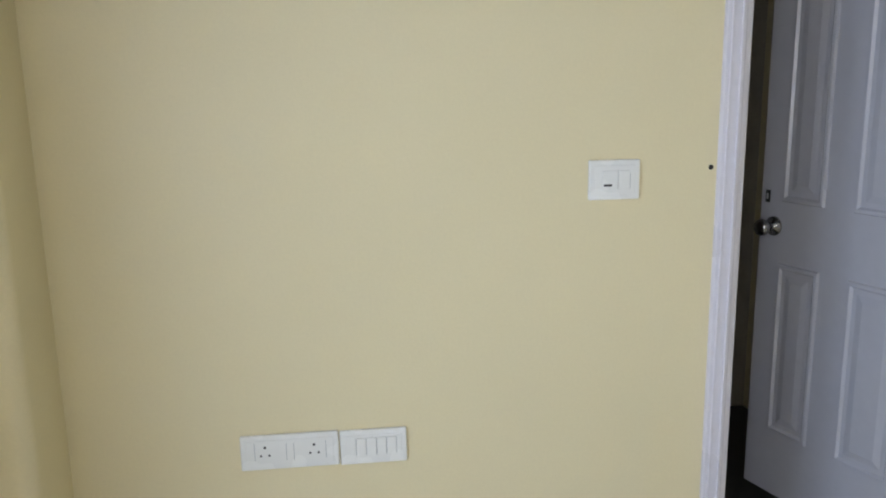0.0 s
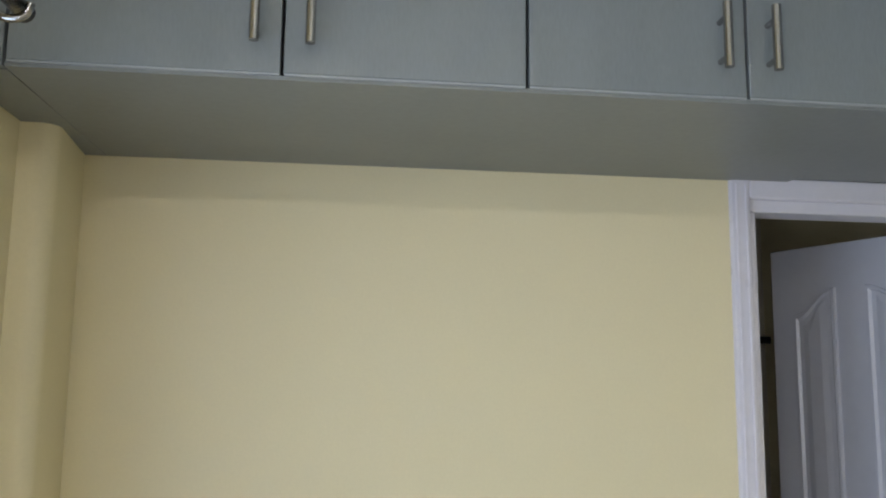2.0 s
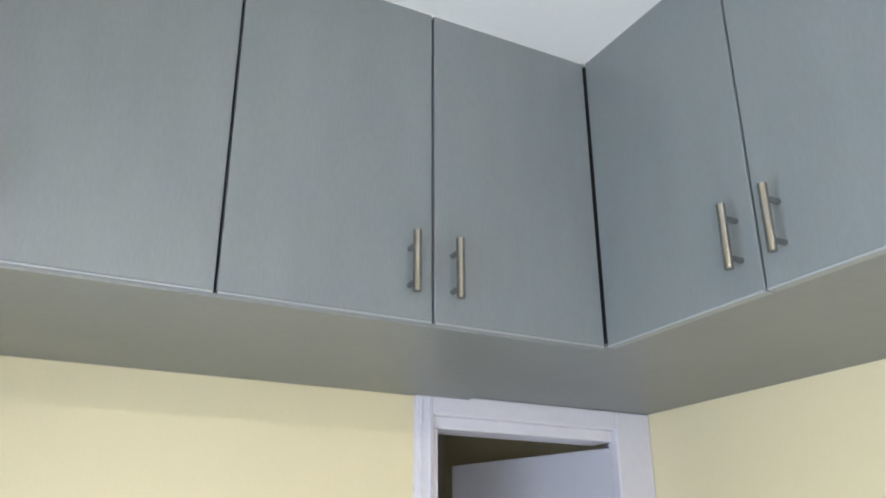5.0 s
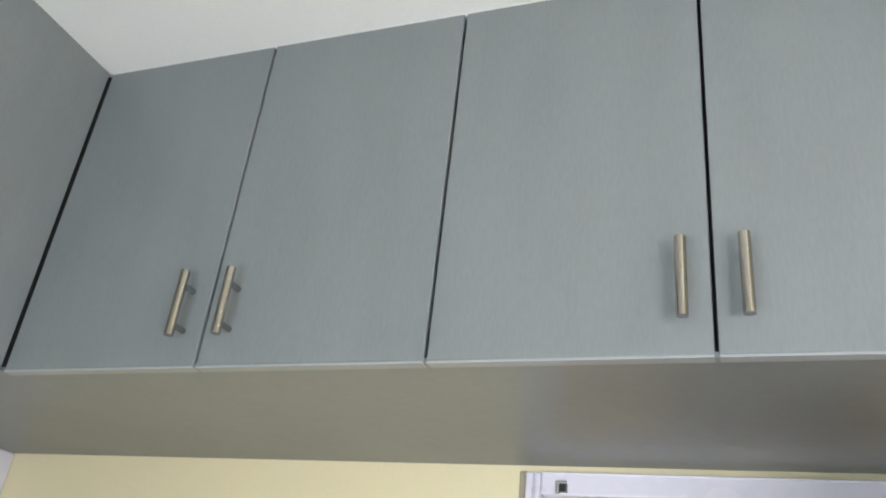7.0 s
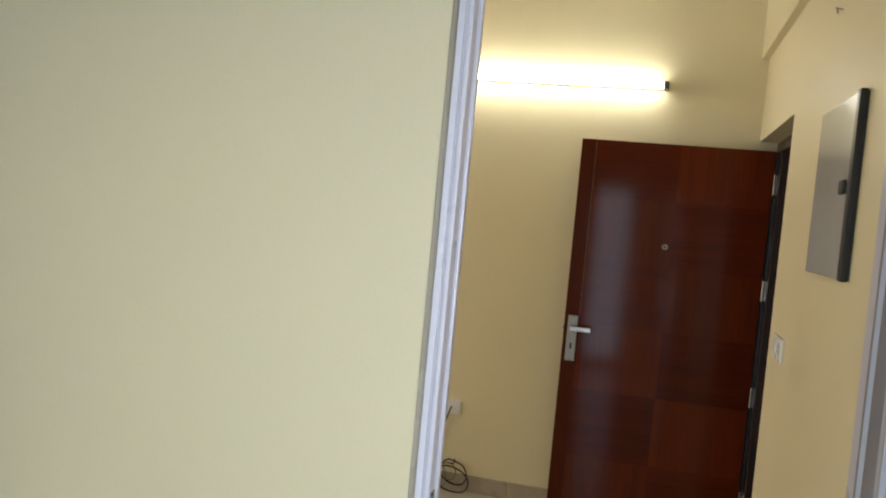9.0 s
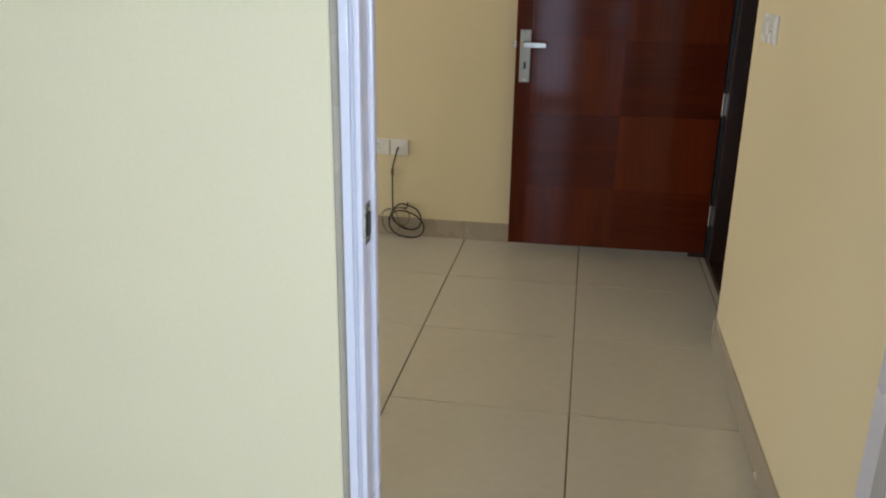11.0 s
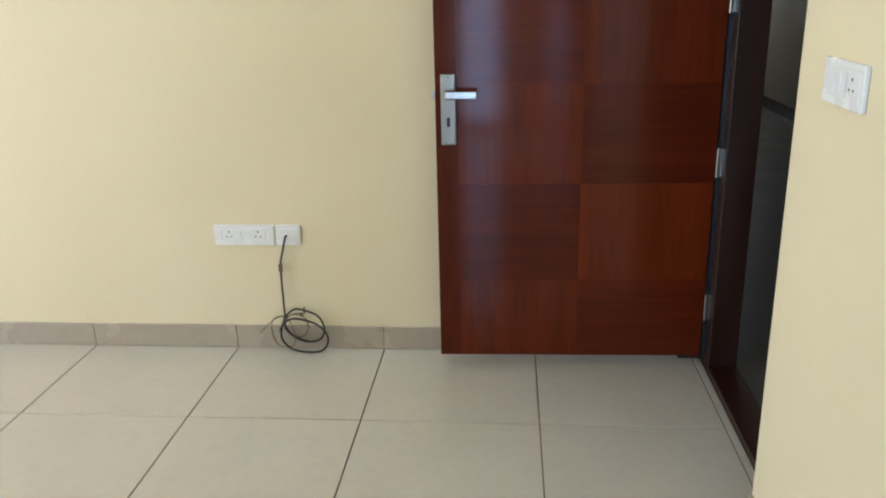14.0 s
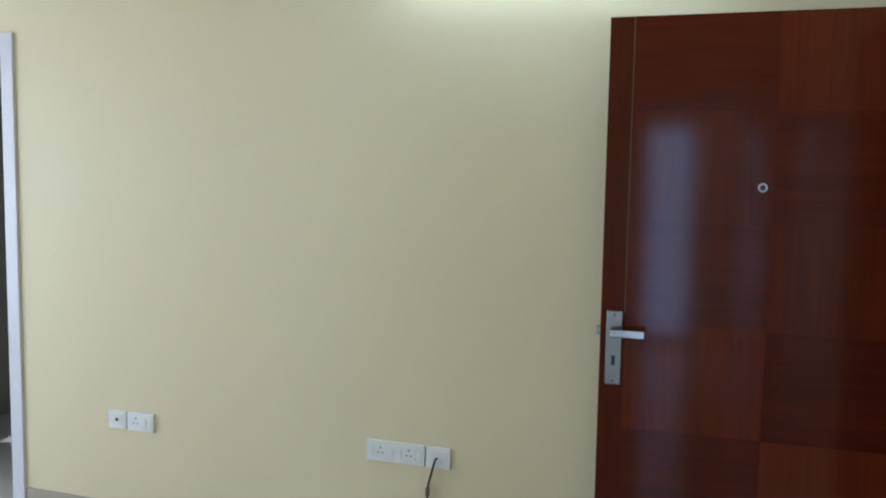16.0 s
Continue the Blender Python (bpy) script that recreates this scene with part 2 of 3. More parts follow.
struct(boxes("ceiling", [(XD - 0.12, 0.0, -4.12, 0.12, HC, HC + 0.12)], CEIL), "white painted plaster ceiling of the room", "ceiling")

# hall
struct(boxes("wall_far", [(XF, XF + 0.15, YR - 0.2, 1.240, 0, HH), (XF, XF + 0.15, 1.240, 2.04, 2.12, HH), (XF, XF + 0.15, 2.04, YN + 0.1, 0, HH)], PAINT), "cream painted hall wall behind the open entry door", "wall")
struct(boxes("wall_entry", [(XB, EX0, YR - 0.2, YR, 0, HH), (EX0, EX1, YR - 0.2, YR, 2.118, HH)], PAINT), "cream painted hall wall with the entry opening", "wall")
struct(boxes("beam_hall", [(1.25, XF, YR, YR + 0.035, 2.548, HH)], PAINT), "shallow cream plastered beam along the hall wall", "beam")
struct(boxes("wall_hall_west", [(XB - 0.1, XB, 0.12, 1.9, 0, HH), (XB - 0.1, XB, 1.9, 3.8, 0, 0.3), (XB - 0.1, XB, 1.9, 3.8, 2.3, HH), (XB - 0.1, XB, 3.8, YN, 0, HH)], PAINT), "cream hall wall beside the bathroom", "wall")
struct(boxes("wall_hall_north", [(XB - 0.1, 0.3, YN, YN + 0.12, 0, HH), (2.7, XF, YN, YN + 0.12, 0, HH), (0.3, 2.7, YN, YN + 0.12, 0, 0.3), (0.3, 2.7, YN, YN + 0.12, 2.3, HH)], PAINT), "unseen cream hall wall around the added window", "wall")
struct(boxes("ceiling_hall", [(XB - 0.1, XF + 0.15, YR - 0.2, YN + 0.12, HH, HH + 0.12)], CEIL), "white painted plaster ceiling of the hall", "ceiling")

# bathroom behind the open door
struct(boxes("wall_bathroom", [(-1.62, -1.5, 0.12, 1.3, 0, 2.5), (-1.5, XB - 0.1, 1.3, 1.42, 0, 2.5)], BATH), "dull beige tiled bathroom wall in shade", "wall")
struct(boxes("ceiling_bathroom", [(-1.62, XB - 0.1, 0.12, 1.42, 2.42, 2.5)], CEIL), "dim bathroom ceiling", "ceiling")
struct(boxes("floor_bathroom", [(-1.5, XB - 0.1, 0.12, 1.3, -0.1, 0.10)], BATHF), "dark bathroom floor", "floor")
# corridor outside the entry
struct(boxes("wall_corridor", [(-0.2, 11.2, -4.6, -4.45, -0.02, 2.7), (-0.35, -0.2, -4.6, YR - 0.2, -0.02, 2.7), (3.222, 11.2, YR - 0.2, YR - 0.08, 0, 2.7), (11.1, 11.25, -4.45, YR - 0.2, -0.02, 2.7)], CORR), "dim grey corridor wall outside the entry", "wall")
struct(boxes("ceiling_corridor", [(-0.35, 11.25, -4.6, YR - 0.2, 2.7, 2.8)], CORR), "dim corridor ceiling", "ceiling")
struct(boxes("floor_corridor", [(-0.35, 11.25, -4.6, YR - 0.2, -0.12, -0.02)], CORRF), "dull grey granite corridor floor", "floor")
struct(boxes("baseboard_corridor", [(-0.2, 11.1, -4.45, -4.435, -0.02, 0.10)], DWOOD), "dark corridor skirting", "skirting")


# ---------------------------------------------------------------- loft cabinets
def bar_handle(parent, face, axis, pos, z0=2.166, z1=2.280, out=0.032):
    """A brushed bar handle on two posts. axis 'x': front looks to -y at y=face; 'y': front looks to -x at x=face."""
    def P(s, o, z):
        return (s, face - o, z) if axis == "x" else (face - o, s, z)
    bm = B()
    rod(bm, P(pos, out, z0), P(pos, out, z1), 0.0078, 18)
    bar = part("handle", bm, STEEL, parent, "brushed steel bar handle", smooth=False)
    for zz in (z0 + 0.020, z1 - 0.024):
        bm = B()
        rod(bm, P(pos, 0.0, zz), P(pos, out, zz), 0.0052, 10)
        part("post", bm, CHROME, bar)


def loft(name, axis, face, seams, handle_at, back, group, lift):
    """Loft cabinet units in a row: a carcass behind each door leaf."""
    for i, (s0, s1) in enumerate(zip(seams, seams[1:])):
        lo, hi = min(s0, s1), max(s0, s1)
        e = empty(name, pose((lo + hi) / 2 if axis == "x" else back, back if axis == "x" else (lo + hi) / 2, H), "grey laminate loft cabinet with a closed door and steel bar handle", "cabinet", group)
        inv = e.matrix_world.inverted()

        def rect(a0, a1, d0, d1, z0, z1):
            return (a0, a1, d0, d1, z0, z1) if axis == "x" else (d0, d1, a0, a1, z0, z1)
        g = 0.0027
        body = boxes("body", [rect(lo + 0.0005, hi - 0.0005, face + 0.022, back, H + 0.013, HC - 0.004)], DARK, e)
        bott = boxes("bottom_panel", [rect(lo, hi, face + 0.004, back, H - 0.004 + lift, H + 0.003 + lift)], LAMB, e)
        bm = B()
        box(bm, *rect(lo + g, hi - g, face, face + 0.018, H + 0.006, HC - 0.004), bev=0.0018)
        door = part("door", bm, LAM, e)
        edge = boxes("edge_band", [rect(lo + g + 0.001, hi - g - 0.001, face - 0.0006, face + 0.0185, H + 0.002, H + 0.0055)], EDGE, e, label="pale edge band")
        hp = handle_at[i]
        bar_handle(door, face, axis, hp)
        for o in (body, bott, door, edge):
            o.matrix_parent_inverse = inv


FA, FB = -0.567, -0.590
loft("loft_cabinet", "x", FA, [-2.178, -1.758, -1.358, -0.974, -0.592], [-1.800, -1.713, -1.022, -0.935], -0.003, "loft cabinets over the bathroom door wall", 0.0)
loft("loft_cabinet", "y", FB, [-0.568, -0.966, -1.356, -1.750, -2.172], [-0.927, -1.015, -1.712, -1.792], -0.003, "loft cabinets over the hall doorway", 0.008)
corner = empty("loft_corner_cabinet", pose(0, 0, 0), "grey laminate corner box joining the loft cabinets", "cabinet")
boxes("bottom_panel", [(-0.591, -0.003, -0.568, -0.003, H + 0.004, H + 0.011)], LAMB, corner)
boxes("body", [(-0.585, -0.004, -0.560, -0.004, H + 0.011, HC - 0.004)], DARK, corner)
filler = empty("filler_panel", pose(0, 0, 0), "narrow grey laminate filler panel beside the loft", "panel")
boxes("front_panel", [(XD + 0.002, -2.181, FA + 0.001, FA + 0.02, H - 0.003, 2.505)], LAM, filler, bev=0.001)
boxes("bottom_panel", [(XD + 0.002, -2.180, FA + 0.0205, -0.003, H - 0.004, H + 0.004)], LAMB, filler)
struct(boxes("trim", [(XD, -0.592, FA + 0.004, FA + 0.012, HC - 0.005, HC + 0.001), (FB + 0.004, FB + 0.012, -2.172, FA, HC - 0.005, HC + 0.001)], CEIL), "white sealant line between loft and ceiling", "trim")


# ---------------------------------------------------------------- white panelled doors
def arch_outline(u0, u1, v0, v1, arched, inset):
    u0, u1, v0, v1 = u0 + inset, u1 - inset, v0 + inset, v1 - inset
    pts = [(u0, v0), (u1, v0)]
    if arched:
        n, up_right = 10, arched > 0
        rise = abs(arched)
        for i in range(n + 1):
            k = i / n
            h = 0.5 + 0.5 * math.cos(math.pi * k)
            h = h if up_right else 1 - h
            pts.append((u1 + (u0 - u1) * k, v1 - rise + rise * h))
    else:
        pts += [(u1, v1), (u0, v1)]
    return pts


def moulded_panel(parent, u0, u1, v0, v1, face, sign, arched=0.0):
    """A raised panel: bead, groove and field, standing on the leaf's face."""
    steps = [(0.0, -0.001), (0.004, 0.007), (0.013, 0.008), (0.020, 0.0015), (0.034, 0.0015), (0.055, 0.006)]
    bm, rings = B(), []
    for inset, h in steps:
        rings.append([bm.verts.new((u, face + sign * h, v)) for u, v in arch_outline(u0, u1, v0, v1, arched, inset)])
    for p, q in zip(rings, rings[1:]):
        for i in range(len(p)):
            j = (i + 1) % len(p)
            bm.faces.new((p[i], p[j], q[j], q[i]))
    bm.faces.new(rings[-1])
    bm.faces.new(rings[0][::-1])
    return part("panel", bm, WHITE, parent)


def panel_leaf(parent, w, z0, z1, spans, rise, rows, thick=0.035):
    """A leaf with two arched upper and two square lower panels on both faces."""
    bm = B()
    box(bm, 0, w, 0, thick, z0, z1, bev=0.002)
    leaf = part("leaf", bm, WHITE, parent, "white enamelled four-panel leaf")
    low, mid, up, top = rows
    for face, sign in ((0, -1), (thick, 1)):
        for (u0, u1), arch in zip(spans, (rise, -rise)):
            moulded_panel(leaf, u0, u1, up, top, face, sign, arch)
            moulded_panel(leaf, u0, u1, low, mid, face, sign)
    return leaf


def door_post(parent, name, r, material=FRAME, bev=0.004):
    bm = B()
    box(bm, *r, bev=bev)
    return part(name, bm, material, parent)


# bathroom door
d1 = empty("door_1", pose(0, 0, 0), "white panelled bathroom door standing open in its frame", "door", kind="structure")
door_post(d1, "frame_post", (DA0, -0.688, -0.012, 0.125, 0, H + 0.0035))
door_post(d1, "frame_post", (-0.123, DA1, -0.012, 0.027, 0, H + 0.0035))
door_post(d1, "back_post", (-0.066, DA1, 0.027, 0.125, 0, 2.072))
door_post(d1, "frame_head", (-0.688, -0.123, -0.012, 0.125, 2.073, H + 0.0035))
door_post(d1, "frame_head", (-0.686, -0.125, 0.004, 0.09, 2.042, 2.0735))
door_post(d1, "stop", (-0.6885, -0.668, 0.004, 0.09, 0, 2.042))
for a, b in ((DA0 + 0.012, DA0 + 0.018), (-0.702, -0.697)):
    door_post(d1, "bead", (a, b, -0.016, -0.011, 0, H - 0.012), bev=0.001)
leaf1 = panel_leaf(d1, 0.598, 0.155, 2.031, ((0.085, 0.270), (0.365, 0.517)), 0.075, (0.365, 0.910, 1.098, 1.905))
leaf1.matrix_basis = pose(-0.083, 0.043, 0, 0, 0, 109)


def knob(parent, u, v, face, sign):
    bm = B()
    m = pose(u, face, v, 90 if sign < 0 else -90)
    lathe(bm, [(0.030, 0), (0.030, 0.004), (0.012, 0.010), (0.011, 0.028), (0.022, 0.036), (0.026, 0.048), (0.024, 0.060), (0.012, 0.066)], m)
    k = part("knob", bm, CHROME, parent, "round dark chrome knob", smooth=True)
    return k


knob(leaf1, 0.542, 1.020, 0.035, 1)
knob(leaf1, 0.542, 1.020, 0.0, -1)
boxes("keyhole", [(0.563, 0.581, 0.0345, 0.037, 1.090, 1.128)], BLACK, leaf1, bev=0.001, label="dark keyhole escutcheon")
boxes("keyhole_slot", [(0.569, 0.576, 0.0365, 0.0378, 1.100, 1.118)], LINE, leaf1)
# bathroom fittings that show past the leaf
tagged(boxes("towel_rail", [(-0.60, 0.03, 1.24, 1.262, 1.762, 1.790), (-0.58, -0.56, 1.262, 1.302, 1.764, 1.788), (-0.06, -0.04, 1.262, 1.302, 1.764, 1.788)], BLACK, bev=0.003), "black towel rail on the bathroom wall", "towel rail")

tagged(tube_curve("water_pipe", [(-0.55, 1.294, 2.285), (-0.30, 1.290, 2.290), (-0.02, 1.292, 2.300)], 0.008, BLACK), "thin black pipe along the bathroom wall", "pipe")

# doorway to the hall
d2 = empty("door_2", pose(0, 0, 0), "white panelled room door standing wide open", "door", kind="structure")
YL, YLI, YRI, YRO = -1.343, -1.390, -2.136, -2.192
for n_, r in (("frame_post", (-0.012, 0.026, YL - 0.016, YLI, 0, H - 0.010)), ("stop", (0.026, 0.047, YL - 0.01, YLI - 0.007, 0, H - 0.006)),
              ("frame_post", (-0.012, 0.056, YRI, YRO, 0, H - 0.006)),
              ("frame_head", (-0.012, 0.026, YLI, YRI, 2.066, H - 0.010)), ("stop", (0.026, 0.047, YLI - 0.007, YRI, 2.058, H - 0.006))):
    door_post(d2, n_, r)
for y0, wd, out in ((YL - 0.0175, 0.0140, 0.0165), (YL - 0.0335, 0.0020, 0.0155), (YL - 0.0375, 0.0090, 0.0160)):
    door_post(d2, "bead", (-out, -0.011, y0, y0 - wd, 0, H - 0.012), bev=0.0018)
door_post(d2, "bead", (-0.0155, -0.011, YL - 0.048, YRI, 2.106, 2.110), bev=0.0015)
door_post(d2, "caulk", (-0.0050, 0.004, YL - 0.002, YL - 0.0165, 0, H - 0.007), SKIRT, bev=0.002)
# linings carry the darkened, shaded reveal colour
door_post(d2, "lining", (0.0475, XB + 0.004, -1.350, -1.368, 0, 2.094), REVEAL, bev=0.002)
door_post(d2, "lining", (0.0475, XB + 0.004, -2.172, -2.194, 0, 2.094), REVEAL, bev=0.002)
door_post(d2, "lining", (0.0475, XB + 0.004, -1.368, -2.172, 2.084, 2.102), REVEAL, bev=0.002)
boxes("latch_keeper", [(-0.018, -0.011, -1.421, -1.427, 2.068, 2.093), (-0.018, -0.011, -1.427, -1.442, 2.088, 2.093), (-0.013, -0.011, -1.427, -1.444, 2.070, 2.088)], STEEL, d2, bev=0.0008, label="small steel latch keeper")
boxes("latch_hole", [(-0.0165, -0.0125, -1.429, -1.440, 2.072, 2.087)], BLACK, d2)
boxes("strike_plate", [(-0.006, 0.022, YLI + 0.001, YLI - 0.002, 0.996, 1.056), (-0.0135, -0.006, YLI + 0.001, YLI - 0.003, 1.008, 1.042)], STEEL, d2, bev=0.0006, label="steel strike plate with a bent lip")
boxes("strike_hole", [(0.000, 0.016, YLI - 0.001, YLI - 0.0032, 1.008, 1.042)], BLACK, d2)
for zz in (1.002, 1.050):
    bm = B()
    rod(bm, (0.008, YLI - 0.0015, zz), (0.008, YLI - 0.0030, zz), 0.003, 8)
    part("screw", bm, CHROME, d2)
leaf2 = panel_leaf(d2, 0.72, 0.012, 2.105, ((0.082, 0.315), (0.405, 0.638)), 0.09, (0.222, 0.925, 1.105, 2.005))
leaf2.matrix_basis = pose(-0.012, -2.131, 0, 0, 0, 180 - 7.0)

# white frame on the far hall wall
d4 = empty("door_4", pose(0, 0, 0), "white painted door frame on the hall wall", "door frame", kind="structure")
door_post(d4, "frame_post", (XF - 0.014, XF + 0.14, 1.232, 1.300, 0, 2.13))
door_post(d4, "frame_post", (XF - 0.014, XF + 0.14, 1.985, 2.048, 0, 2.13))
door_post(d4, "frame_head", (XF - 0.014, XF + 0.14, 1.300, 1.985, 2.055, 2.13))
# far room takes the same darkened plaster to look dim
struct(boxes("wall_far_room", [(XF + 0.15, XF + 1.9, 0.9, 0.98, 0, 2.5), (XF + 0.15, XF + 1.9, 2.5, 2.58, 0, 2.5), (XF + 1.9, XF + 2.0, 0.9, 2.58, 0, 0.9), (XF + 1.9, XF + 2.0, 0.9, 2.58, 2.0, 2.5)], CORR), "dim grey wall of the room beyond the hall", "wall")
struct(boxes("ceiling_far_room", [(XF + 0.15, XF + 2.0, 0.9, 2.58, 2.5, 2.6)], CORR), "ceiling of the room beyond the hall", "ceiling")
struct(boxes("floor_far_room", [(XF, XF + 2.0, 0.9, 2.58, -0.1, 0.0)], TILE), "tiled floor of the room beyond the hall", "floor")

# ---------------------------------------------------------------- entry door
d3 = empty("door_3", pose(0, 0, 0), "polished red-brown veneered entry door standing open", "door", kind="structure")
door_post(d3, "frame_post", (2.905, EX1 - 0.001, -2.455, -2.350, -0.02, 2.06), DWOOD)
door_post(d3, "frame_post", (EX0 + 0.001, EX0 + 0.07, -2.455, -2.345, -0.02, 2.06), DWOOD)
door_post(d3, "frame_head", (EX0 + 0.001, EX1 - 0.001, -2.455, -2.345, 2.06, 2.116), DWOOD)
door_post(d3, "threshold", (EX0 + 0.07, 2.905, -2.455, -2.346, -0.02, 0.022), DWOOD)
door_post(d3, "lining", (3.01, EX1 - 0.002, -2.349, YR - 0.004, 0.0, 2.06), DWOOD)
LW = 0.985
TILT = 1.2
bm = B()
box(bm, 0, 0.038, 0, LW, 0.040, 2.062, bev=0.0015)
leaf3 = part("leaf", bm, VENEER2, d3, "dark polished hardwood leaf")
leaf3.matrix_basis = pose(2.955, -2.330, 0, 0, 0, TILT)
rows_z = [0.043, 0.347, 0.714, 1.066, 1.409, 1.760, 2.059]
for i, (z0, z1) in enumerate(zip(rows_z, rows_z[1:])):
    for j, (a, b) in enumerate(((0.004, 0.470), (0.470, 0.905))):
        bm = B()
        box(bm, -0.0012, 0.001, a + 0.0004, b - 0.0004, z0 + 0.0004, z1 - 0.0004)
        part("veneer_panel", bm, VENEER if (i + j) % 2 else VENEERH, leaf3)
boxes("groove", [(-0.0016, 0, 0.9055, 0.909, 1.10, 2.058)], GROUT, leaf3)
bm = B()
box(bm, -0.009, 0.0, LW - 0.072, LW - 0.020, 0.860, 1.108, bev=0.003)
lockp = part("lock_plate", bm, NICKEL, leaf3, "long brushed steel lock plate")
bm = B()
rod(bm, (-0.008, LW - 0.046, 1.040), (-0.050, LW - 0.046, 1.040), 0.010)
box(bm, -0.056, -0.040, LW - 0.148, LW - 0.036, 1.026, 1.054, bev=0.004)
part("lever", bm, STEEL, lockp, "steel lever handle")
for zz in (0.872, 1.096):
    bm = B()
    rod(bm, (-0.008, LW - 0.046, zz), (-0.0100, LW - 0.046, zz), 0.004, 10)
    part("screw", bm, CHROME, lockp)
boxes("key_slot", [(-0.0105, -0.008, LW - 0.052, LW - 0.040, 0.925, 0.958)], BLACK, lockp, bev=0.002)
bm = B()
lathe(bm, [(0.016, 0), (0.016, 0.004), (0.012, 0.006), (0.008, 0.003)], pose(-0.0012, 0.500, 1.522, 0, -90))
part("peephole", bm, STEEL, leaf3, "round steel peephole", smooth=True)
bm = B()
lathe(bm, [(0.0075, 0), (0.0075, 0.0045)], pose(-0.0012, 0.500, 1.522, 0, -90))
part("peephole_lens", bm, BLACK, leaf3)
boxes("latch_bolt", [(0.012, 0.026, LW, LW + 0.012, 1.02, 1.05)], STEEL, leaf3)
for z in (0.24, 0.787, 1.345, 1.89):
    bm = B()
    box(bm, 2.951, 2.955, -2.364, -2.334, z - 0.05, z + 0.05, bev=0.001)
    hg = part("hinge", bm, NICKEL, d3, "steel butt hinge")
    bm = B()
    rod(bm, (2.948, -2.334, z - 0.052), (2.948, -2.334, z + 0.052), 0.006, 10)
    part("pin", bm, NICKEL, hg)
    for dz in (-0.034, 0.0, 0.034):
        bm = B()
        rod(bm, (2.9515, -2.352, z + dz), (2.9498, -2.352, z + dz), 0.0035, 8)
        part("screw", bm, CHROME, hg)
# black strip standing in for the shade in the hinge gap
door_post(d3, "hinge_gap_shade", (2.960, 3.0, -2.349, -2.334, 0.03, 2.06), BLACK, bev=0)

# ---------------------------------------------------------------- electrical plates
def plate(name, m, w, h, label, category, marks, group=""):
    """A switch or socket plate in its own plane: x along, z up, -y out."""
    e = empty(name, m, label, category, group)
    bm = B()
    box(bm, 0, w, -0.009, 0.002, 0, h, bev=0.003)
    part("cover_plate", bm, PLATE, e)
    bm = B()
    box(bm, 0.012, w - 0.012, -0.0105, -0.004, 0.012, h - 0.012, bev=0.0012)
    part("insert", bm, PLATE, e)
    for k in marks:
        if k[0] == "socket":
            u, v = k[1], k[2]
            for du, dv, r in ((0, 0.012, 0.0033), (-0.0095, -0.008, 0.0028), (0.0095, -0.008, 0.0028)):
                bm = B()
                rod(bm, (u + du, -0.0112, v + dv), (u + du, -0.008, v + dv), r, 10)
                part("socket_hole", bm, BLACK, e)
        elif k[0] == "rocker":
            bm = B()
            box(bm, k[1], k[2], -0.0135, -0.006, k[3], k[4], bev=0.0012)
            part("rocker", bm, PLATE, e)
        elif k[0] == "line":
            boxes("joint", [(k[1], k[2], -0.0111, -0.0095, k[3], k[4])], LINE, e)
        elif k[0] == "bar":
            boxes("mark", [(k[1], k[2], -0.0142, -0.0125, k[3], k[4])], BLACK, e)
    return e


# on the wall beside the bathroom door
plate("switch_plate", pose(-1.041, -0.002, 1.206), 0.118, 0.090, "white modular switch plate on cream wall", "switch",
      [("rocker", 0.030, 0.066, 0.024, 0.066), ("rocker", 0.067, 0.094, 0.024, 0.066), ("bar", 0.033, 0.052, 0.031, 0.036), ("line", 0.0662, 0.0668, 0.024, 0.070), ("line", 0.0945, 0.0955, 0.024, 0.060)])
plate("socket_plate", pose(-1.848, -0.002, 0.603, 0, -0.3), 0.224, 0.084, "white double socket plate on cream wall", "socket",
      [("socket", 0.056, 0.044), ("socket", 0.168, 0.044), ("line", 0.032, 0.0332, 0.025, 0.068), ("line", 0.104, 0.1052, 0.022, 0.064), ("line", 0.121, 0.1222, 0.022, 0.064), ("line", 0.194, 0.1952, 0.022, 0.064)])
plate("switch_plate", pose(-1.621, -0.002, 0.602, 0, -0.3), 0.155, 0.084, "white four-switch plate on cream wall", "switch",
      [("rocker", 0.038 + 0.0235 * i, 0.060 + 0.0235 * i, 0.022, 0.066) for i in range(4)] + [("line", 0.0366 + 0.0235 * i, 0.0376 + 0.0235 * i, 0.024, 0.064) for i in range(5)])
# far hall wall, facing the room
far = lambda y, z: pose(XF - 0.002, y, z, 0, 0, -90)
plate("socket_plate", far(-0.450, 0.441), 0.238, 0.082, "white double socket plate on the hall wall", "socket",
      [("socket", 0.060, 0.044), ("socket", 0.176, 0.044), ("rocker", 0.088, 0.108, 0.024, 0.060), ("rocker", 0.126, 0.146, 0.024, 0.060), ("line", 0.030, 0.0312, 0.022, 0.062), ("line", 0.204, 0.2052, 0.022, 0.062)])
plate("cable_outlet", far(-0.696, 0.441), 0.096, 0.082, "white cable outlet plate with a black cable", "outlet", [])
plate("socket_plate", far(0.665, 0.430), 0.134, 0.082, "white single socket plate on the hall wall", "socket",
      [("socket", 0.045, 0.044), ("rocker", 0.076, 0.098, 0.024, 0.060)])
plate("cable_outlet", far(0.762, 0.430), 0.092, 0.082, "white outlet plate on the hall wall", "outlet", [("bar", 0.040, 0.052, 0.036, 0.048)])
